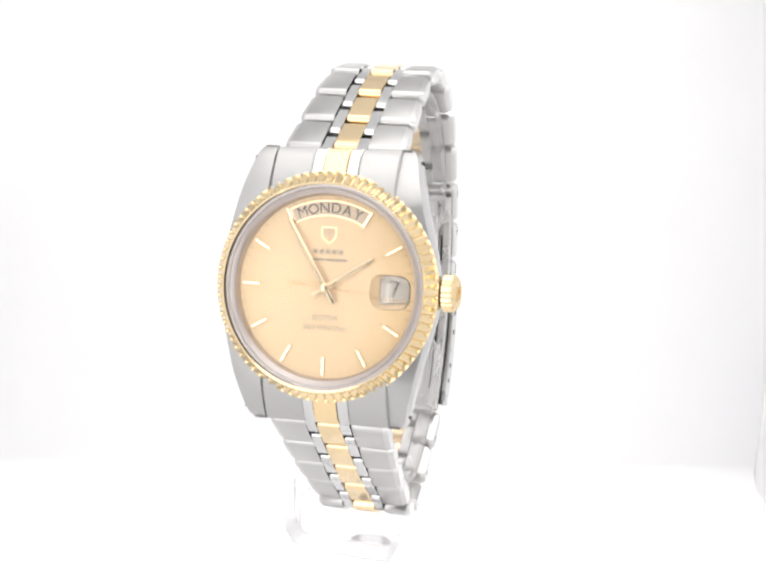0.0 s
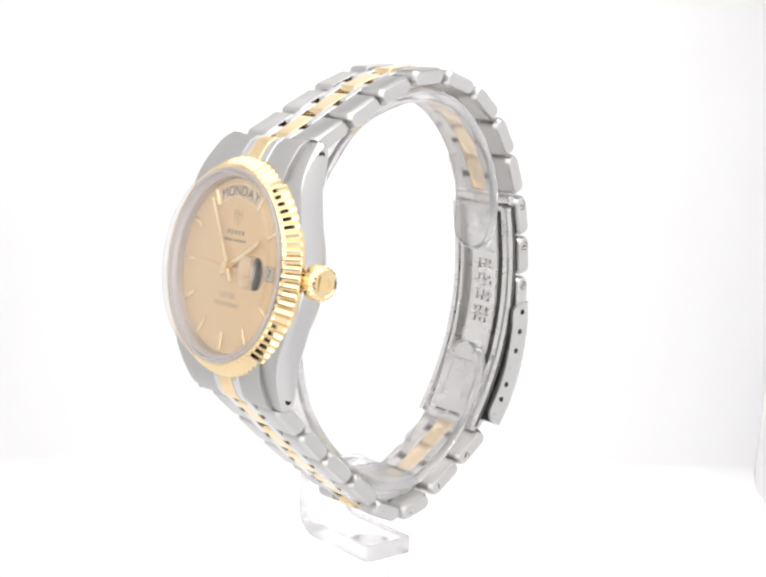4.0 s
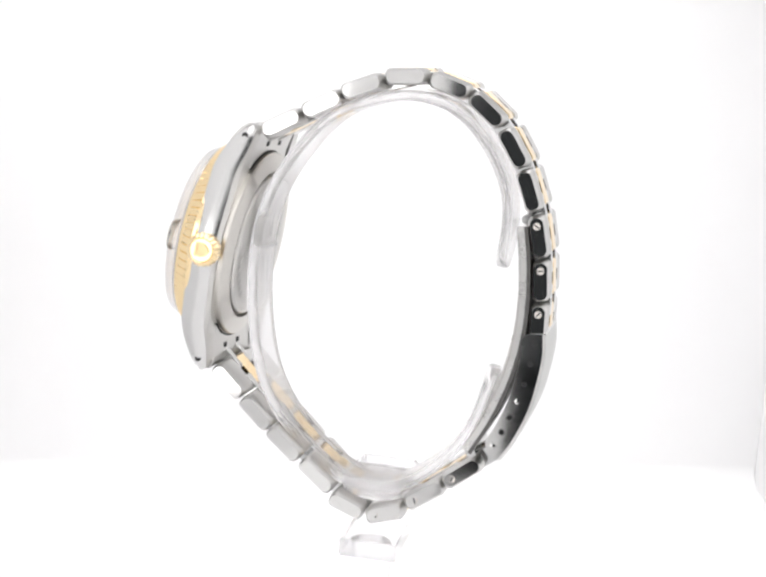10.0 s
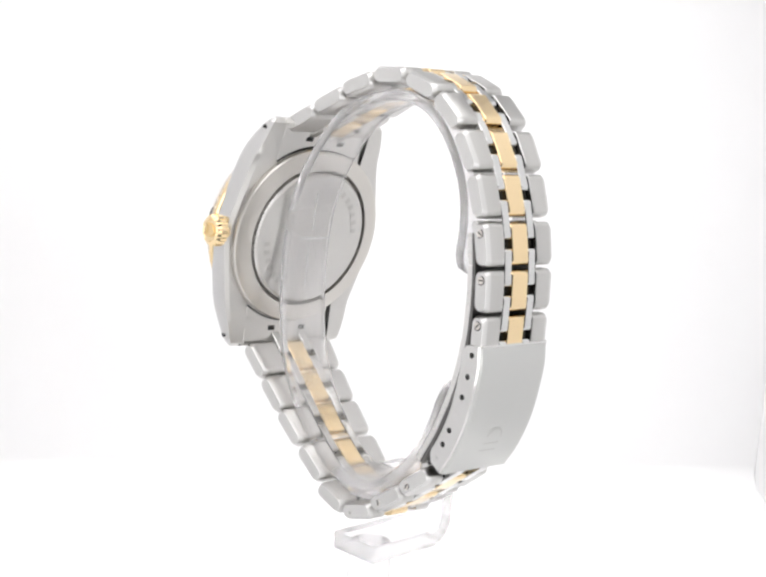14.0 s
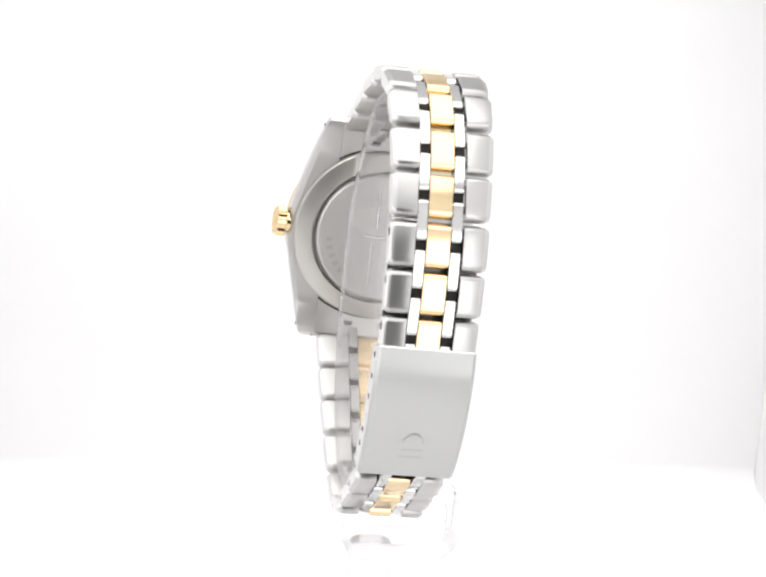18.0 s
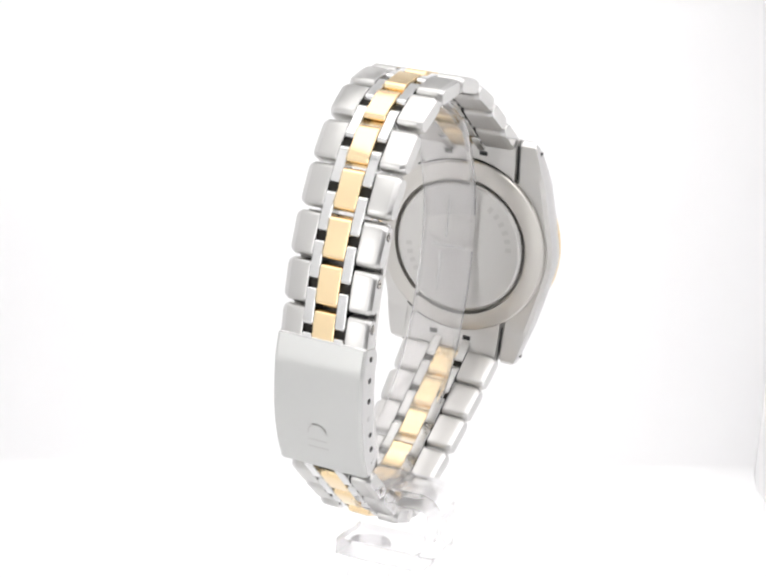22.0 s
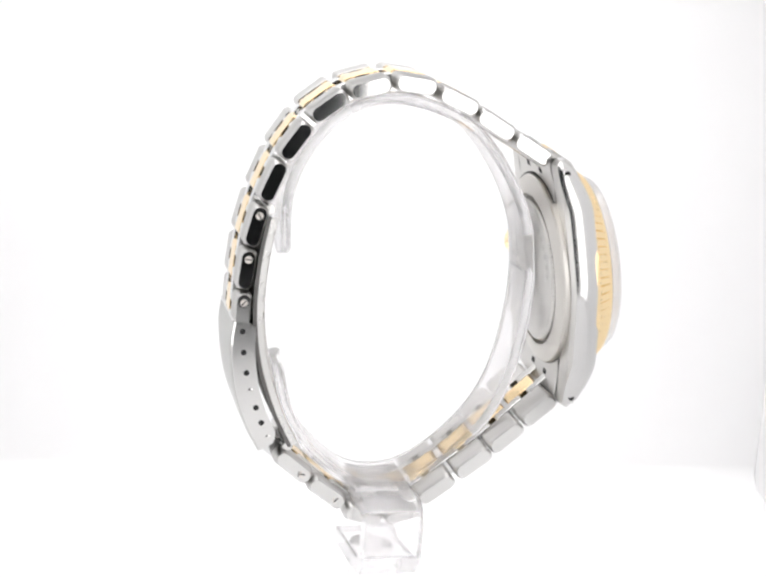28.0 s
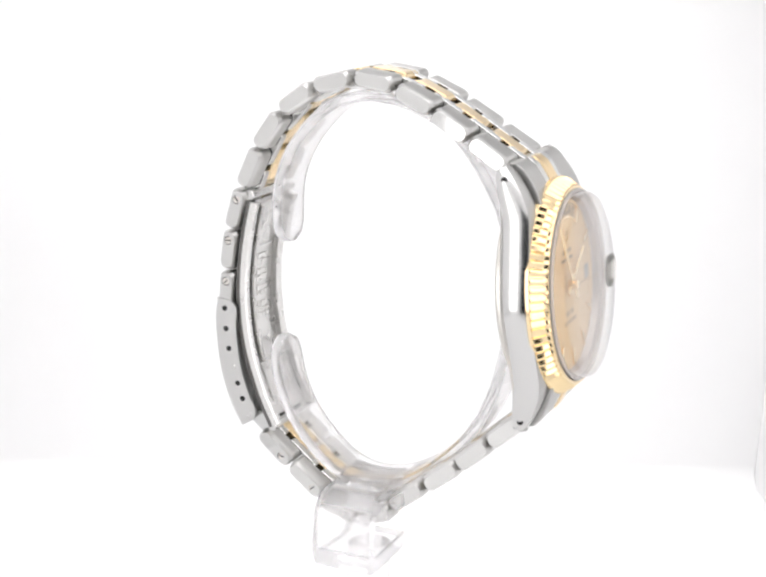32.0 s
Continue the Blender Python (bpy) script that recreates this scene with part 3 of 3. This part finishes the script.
def bracelet(rows, twist, screws):
    n = len(rows)
    for i, (y, z, w) in enumerate(rows):
        a, b = rows[max(0, i - 1)], rows[min(n - 1, i + 1)]
        ty, tz = b[0] - a[0], b[1] - a[1]
        pitch = math.hypot(ty, tz) / (2 if 0 < i < n - 1 else 1)
        tw = twist * (1.0 - i / n)
        m = row_frame(y, z, ty, tz, tw)
        gw, iw = 3.9, 1.85
        taper = 0.5 * (b[2] - a[2]) / math.hypot(ty, tz)
        ow = (w - gw - 2 * iw) / 2 - 0.1
        for s in (1, -1):
            xo = s * (w / 2 - ow / 2)
            lb = link_bm(ow, pitch * (0.935 if n > 9 else 0.955), 2.95, 1.0, 0.36, 0.04, 0.8, s)
            for v in lb.verts:
                if v.co.x * s > 0:
                    # the flanks taper along the band and narrow towards the clasp
                    v.co.x += s * (taper * v.co.y - 0.033 * (v.co.y * ty - v.co.z * tz) / math.hypot(ty, tz))
            o = part("outer_link", lb, [brushed, polished, lit_under_steel, chamfer_steel], watch, "", m @ mm(xo - (0.15 if n > 9 else 0.0), 0, 0))
            if i in screws:
                b_ = lathe(bmesh.new(), [(0.64, -0.02), (0.64, 0.05), (0.55, 0.06), (0.5, 0.03), (0.0, 0.03)], 16)
                sm = mm(s * (ow / 2 + 0.03), pitch * (-0.24 if n > 9 else 0.24), 0) @ Matrix.Rotation(radians(90 * s), 4, "Y")
                part("screw_recess", lathe(bmesh.new(), [(0.8, -0.03), (0.8, 0.012), (0.0, 0.012)], 16), dark_hole, o, "", sm)
                part("screw", b_, bright_ring, o, "", sm)
                part("screw_slot", box_bm(-0.11, 0.11, -0.5, 0.5, -0.01, 0.07), dark_hole, o, "", sm @ Matrix.Rotation(radians(30 + 47 * i), 4, "Z"))
        # added filler block, coloured with the shade of the gaps beside the gold
        part("link_core", box_bm(-3.8, 3.8, -pitch * 0.2, pitch * 0.2, -0.6, 0.55), gap_shade, watch, "", m)
        part("gold_link", link_bm(gw, pitch * 0.90, 3.0, 0.95, 0.1, 0.05), [gold_link_metal, gold_link_metal, gold_brushed], watch, "", m)
        for end, k in ((0, -0.5), (n - 1, 0.5)):
            if i == end:
                for s in (1, -1):
                    part("inner_link", link_bm(1.75, pitch * 0.84, 3.1, 0.7, 0.12, 0.04), [buffed, buffed, brushed], watch, "", m @ mm(s * 2.875, k * pitch, 0))
        if i < n - 1:
            c = rows[i + 1]
            my, mz, mw = (y + c[0]) / 2, (z + c[1]) / 2, (w + c[2]) / 2
            # joints sit slightly outside the chord on a curved band
            m2 = row_frame(my, mz, c[0] - y, c[1] - z, tw)
            d = math.hypot(c[0] - y, c[1] - z)
            for s in (1, -1):
                xi = s * (1.95 + 0.925)
                part("inner_link", link_bm(1.75, d * 0.84, 3.1, 0.7, 0.12, 0.04), [buffed, buffed, brushed], watch, "", m2 @ mm(xi, 0, 0))
            for k in (-1, 1):
                part("link_pin", rod_bm(0.55, -mw / 2 + 0.8, mw / 2 - 0.8, 12), pin_and_shade_steel, watch, "", m2 @ mm(0, k * d * 0.27, 0))


bracelet(UPPER, 0.0, {8, 9, 10})
bracelet(LOWER, 0.0, {0, 1, 2, 3})

# ---- folding clasp ----
cover_path = smooth_path([(29.15, -4.8), (29.4, -9.5), (28.1, -17.6), (25.8, -23.8), (23.4, -27.9)], 0.8)


def cover_section(t):
    dpt = 4.3
    if t < 0.06:
        dpt -= 1.2 * (1 - t / 0.06) ** 2
    if t > 0.92:
        dpt -= 1.4 * ((t - 0.92) / 0.08) ** 2
    h = 8.25
    return [(-h, -dpt), (-h, -0.55), (-h + 0.15, -0.28), (-h + 0.65, 0.0), (h - 0.65, 0.0), (h - 0.15, -0.28), (h, -0.55), (h, -dpt), (h - 0.7, -dpt), (h - 0.7, -0.9), (-h + 0.7, -0.9), (-h + 0.7, -dpt)]


bm = sweep_bm(cover_path, None, XB - 0.08, cover_section)
for f in bm.faces:
    f.normal_update()
    f.material_index = 1 if abs(f.normal.x) > 0.8 else 0
cover = part("clasp_cover", bm, [brushed_cover, polished], watch, "brushed steel fold-over clasp cover", LOOP, 12)
for k, (y, z) in enumerate(((27.4, -6.5), (27.0, -10.2), (26.3, -13.8), (25.4, -17.0), (24.3, -20.0), (23.2, -22.7), (21.9, -25.4))):
    for s in (1, -1):
        b = lathe(bmesh.new(), [(0.5, -0.02), (0.5, 0.03), (0.42, 0.05), (0.0, 0.05)], 16)
        part("pin_hole" if k not in (3, 6) else "pin_end", b, dark_hole if k not in (3, 6) else polished, cover, "", mm(XB - 0.08 + s * 8.25, y, z) @ Matrix.Rotation(radians(90 * s), 4, "Y"))

q, d = cover_path[0]
part("cover_lip", rod_bm(0.28, -8.0, 8.0, 12), polished, cover, "bright rolled lip", axes((1, 0, 0), (0, d.x, d.y), (0, -d.y, d.x), (XB - 0.08, q.x, q.y)) @ mm(0, 0.0, -0.24))
# the engraved emblem near the lower end of the cover: an arch over two lines
q, d = cover_path[round(len(cover_path) * 0.74)]
emblem = part("cover_emblem", box_bm(-1.9, 1.9, -0.09, 0.09, 0.0, 0.035), engraved_steel, cover, "fine engraved arch over two lines", axes((1, 0, 0), (0, d.x, d.y), (0, -d.y, d.x), (XB, q.x, q.y)) @ mm(0, 0.9, 0.0))
extra = bmesh.new()
for i in range(13):
    a0 = radians(180 * i / 12)
    for rr in (1.55, 1.75):
        extra.verts.new((rr * math.cos(a0), -2.0 - 1.9 * rr / 1.75 * math.sin(a0), 0.04))
extra.verts.ensure_lookup_table()
for i in range(12):
    extra.faces.new([extra.verts[k] for k in (2 * i, 2 * i + 1, 2 * i + 3, 2 * i + 2)])
bmesh.ops.solidify(extra, geom=extra.faces[:], thickness=0.05)
part("emblem_arch", extra, engraved_steel, cover, "", axes((1, 0, 0), (0, d.x, d.y), (0, -d.y, d.x), (XB, q.x, q.y)))
part("emblem_line", box_bm(-1.8, 1.8, -0.09, 0.09, 0.0, 0.035), engraved_steel, cover, "", axes((1, 0, 0), (0, d.x, d.y), (0, -d.y, d.x), (XB, q.x, q.y)) @ mm(0, -0.6, 0.0))

blade_path = smooth_path([(24.0, 13.2), (24.9, 8.0), (25.5, 1.2), (25.3, -5.7), (23.9, -13.5), (21.0, -21.5), (17.9, -27.5)], 1.0)
bm = sweep_bm(blade_path, [(-7.35, 0.2), (7.35, 0.2), (7.35, -0.5), (-7.35, -0.5)], XB)
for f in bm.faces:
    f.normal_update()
    # the edges and the face towards the band carry the gap's shade in their colour
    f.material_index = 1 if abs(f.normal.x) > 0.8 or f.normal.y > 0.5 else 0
part("outer_blade", bm, [blade_steel, pin_and_shade_steel], watch, "long curved steel clasp blade", LOOP)
inner_path = smooth_path([(23.0, 12.2), (23.7, 8.0), (24.3, 1.2), (24.1, -5.7), (22.9, -12.5), (21.6, -16.5)], 1.0)
inner = part("inner_blade", sweep_bm(inner_path, [(-5.0, 0.9), (5.0, 0.9), (5.0, 0.2), (-5.0, 0.2)], XB), blade_steel, watch, "channel-shaped inner clasp blade with raised rims", LOOP)
for s in (1, -1):
    part("blade_rail", sweep_bm(inner_path, [(s * 4.6 - 0.5, 0.3), (s * 4.6 + 0.5, 0.3), (s * 4.6 + 0.5, -0.85), (s * 4.6 + 0.2, -1.0), (s * 4.6 - 0.2, -1.0), (s * 4.6 - 0.5, -0.85)], XB), blade_steel, inner, "raised rail")
part("clasp_hinge", rod_bm(0.9, -7.2, 7.2), polished, watch, "", LOOP @ mm(XB, 23.9, 14.3))
part("clasp_hinge", rod_bm(0.9, -6.6, 6.6), polished, watch, "", LOOP @ mm(XB, 18.0, -27.6))


def on_blade(path, f, x, out):
    """A frame on a blade at a fraction of its length: x across, y along, z outwards."""
    q, d = path[round(f * (len(path) - 1))]
    return axes((1, 0, 0), (0, d.x, d.y), (0, -d.y, d.x), (XB + x, q.x - d.y * out, q.y + d.x * out))


# unreadable relief stamped into the upper panel, its raised border, and the slots at both ends
rng = random.Random(5)
for i in range(9):
    for x in (-1.35, 0.1, 1.5):
        w, h = rng.uniform(0.4, 0.75), rng.uniform(0.22, 0.55)
        part("stamped_mark", box_bm(-w, w, -h, h, -0.3, 0.05, 0.1, 1), blade_steel, inner, "", on_blade(inner_path, 0.34 + 0.05 * i, x + rng.uniform(-0.15, 0.15), 0.2))
for f, w in ((0.28, 4.1), (0.985, 4.6)):
    part("panel_border", box_bm(-w, w, -0.22, 0.22, -0.35, 0.1, 0.08, 1), polished, inner, "", on_blade(inner_path, f, 0, 0.2))
for s_ in (1, -1):
    part("panel_border", box_bm(-0.18, 0.18, -0.22, 0.22, -0.35, 0.1, 0.08, 1), polished, inner, "", on_blade(inner_path, 0.98, s_ * 3.4, 0.2))
outer_blade = bpy.data.objects["outer_blade"]
for s_ in (1, -1):
    sub = blade_path[8:-4]
    part("side_slot", sweep_bm(sub, [(s_ * 5.4 - 0.12, -0.54), (s_ * 5.4 + 0.12, -0.54), (s_ * 5.4 + 0.12, -0.4), (s_ * 5.4 - 0.12, -0.4)], XB), dark_hole, outer_blade, "narrow dark slot")
    part("blade_rim", sweep_bm(blade_path, [(s_ * 6.55 - 0.8, -0.45), (s_ * 6.55 + 0.8, -0.45), (s_ * 6.55 + 0.8, -1.5), (s_ * 6.55 + 0.55, -1.75), (s_ * 6.55 - 0.55, -1.75), (s_ * 6.55 - 0.8, -1.5)], XB), blade_steel, outer_blade, "broad raised rim")
    sub = blade_path[31:-4]
    part("blade_rib", sweep_bm(sub, [(s_ * 3.6 - 0.3, 0.0), (s_ * 3.6 + 0.3, 0.0), (s_ * 3.6 + 0.2, -0.85), (s_ * 3.6 - 0.2, -0.85)], XB), blade_steel, outer_blade, "")
    for f, x, w in ((0.965, s_ * 1.9, 1.45), (0.045, s_ * 5.2, 1.3)):
        part("end_slot", box_bm(-w, w, -0.28, 0.28, -0.06, 0.06), dark_hole, outer_blade, "", on_blade(blade_path, f, x, -0.52))

# ---- the stand ----
stand = new("watch_stand")
tagged(stand, "clear acrylic display stand with an open ring and a bent foot", "display stand")
ring_path = smooth_path([(19.8, 5.2), (20.6, 14.5), (18.2, 22.8), (10.6, 31.6), (1.9, 33.6), (-6.2, 31.6), (-12.8, 28.2), (-20.6, 17.4), (-23.6, 8.0), (-23.9, -5.5),
                         (-20.6, -20.0), (-13.4, -29.6), (-5.8, -35.3), (0.5, -36.6), (6.8, -35.2), (15.9, -26.4), (19.6, -17.0), (20.1, -12.6)], 1.2)
pts = [q for q, d in ring_path]
for _ in range(14):
    # a soft, even bend without corners
    pts = [pts[0]] + [(a + 2 * b + c) / 4 for a, b, c in zip(pts, pts[1:], pts[2:])] + [pts[-1]]
ring_path = [(b, (a - c).normalized()) for a, b, c in zip(pts[:1] + pts, pts, pts[1:] + pts[-1:])][::-1]
RH, RT = 5.2, 0.95
rs = 0.5
ring_sec = [(-RH, -RT + rs), (-RH + rs, -RT), (RH - rs, -RT), (RH, -RT + rs), (RH, RT - rs), (RH - rs, RT), (-RH + rs, RT), (-RH, RT - rs)]


def ring_section(t):
    """The ring's section, narrowed to a round tongue at both ends."""
    e = min(t, 1.0 - t) * len(ring_path) * 1.2
    k = 1.0 if e > 5.0 else 0.25 + 0.75 * math.sqrt(max(0.0, 1.0 - (1.0 - e / 5.0) ** 2))
    return [(math.copysign(RH * k - (RH - abs(a)), a), o) for a, o in ring_sec]


bm = sweep_bm(ring_path, None, 1.15, ring_section)
for f in bm.faces:
    f.normal_update()
    f.material_index = 1 if abs(f.normal.x) > 0.5 or len(f.verts) > 4 else 0
ring_ob = part("open_ring", bm, [clear_acrylic, frosted_edge], stand, "clear open acrylic ring", LOOP)

for x0, x1, z0, z1 in ((-3.0, 3.6, 3.8, 4.3), (0.9, 1.3, 5.6, 13.0), (1.5, 1.9, -4.8, 2.6)):
    part("moulded_rib", box_bm(x0, x1, -22.75, -22.45, z0, z1, 0.1, 1), frosted_edge, ring_ob, "")

# bent foot: an arm inside the loop, down outside the band, and back under it


def bent_foot():
    bm = bmesh.new()
    y0, y1 = -5.0, 5.6
    path = smooth_path([(6.0, -37.2), (0.0, -37.2), (-6.0, -37.2), (-10.4, -37.4), (-12.3, -39.2), (-12.4, -42.6), (-12.1, -46.2), (-10.2, -48.3), (-6.0, -48.5), (0.0, -48.5), (6.0, -48.5)], 0.8)
    rings = []
    for q, d in path:
        nrm = Vector((-d.y, d.x))
        a, b = q + nrm * 1.65, q - nrm * 1.65
        rings.append([(a.x, y0 + 0.3, a.y), (a.x, y1 - 0.3, a.y), (a.x - nrm.x * 0.3, y1, a.y - nrm.y * 0.3), (b.x + nrm.x * 0.3, y1, b.y + nrm.y * 0.3),
                      (b.x, y1 - 0.3, b.y), (b.x, y0 + 0.3, b.y), (b.x + nrm.x * 0.3, y0, b.y + nrm.y * 0.3), (a.x - nrm.x * 0.3, y0, a.y - nrm.y * 0.3)])
    loft(bm, rings, cap_mat=1)
    for f in bm.faces:
        f.normal_update()
        if len(f.verts) == 4 and min(e.calc_length() for e in f.edges) < 0.5 and abs(f.normal.y) > 0.2 and abs(f.normal.y) < 0.95:
            f.material_index = 1
    return bm


def clear_block(*dims):
    bm = box_bm(*dims)
    for f in bm.faces:
        f.normal_update()
        f.material_index = 0 if max(abs(c) for c in f.normal) > 0.99 else 1
    return bm


UP = mm(-1.5, 0, -55.0)
part("bent_foot", bent_foot(), [foot_acrylic, frosted_edge], stand, "clear foot bent round the band's edge", UP)
part("saddle_block", clear_block(-4.6, 5.6, -4.8, 5.6, -38.7, -35.4, 0.6), [foot_acrylic, frosted_edge], stand, "clear block under the ring", UP)
bm = lathe(bmesh.new(), [(0, -50.2), (3.6, -50.2), (3.9, -50.5), (3.9, -82.0), (4.2, -82.2), (17.5, -82.4), (18.0, -82.9), (18.0, -84.99), (0, -84.99)], 40)
part("post", bm, foot_acrylic, stand, "round clear post on a round foot", mm(0, 0, -55.0))
for o in stand.children_recursive:
    o.visible_shadow = False


def motions():
    for thing in (watch, stand):
        walk(thing, [(t, pose(0, 0, ZC, 0, 0, a)) for t, a in TURN])


motions()
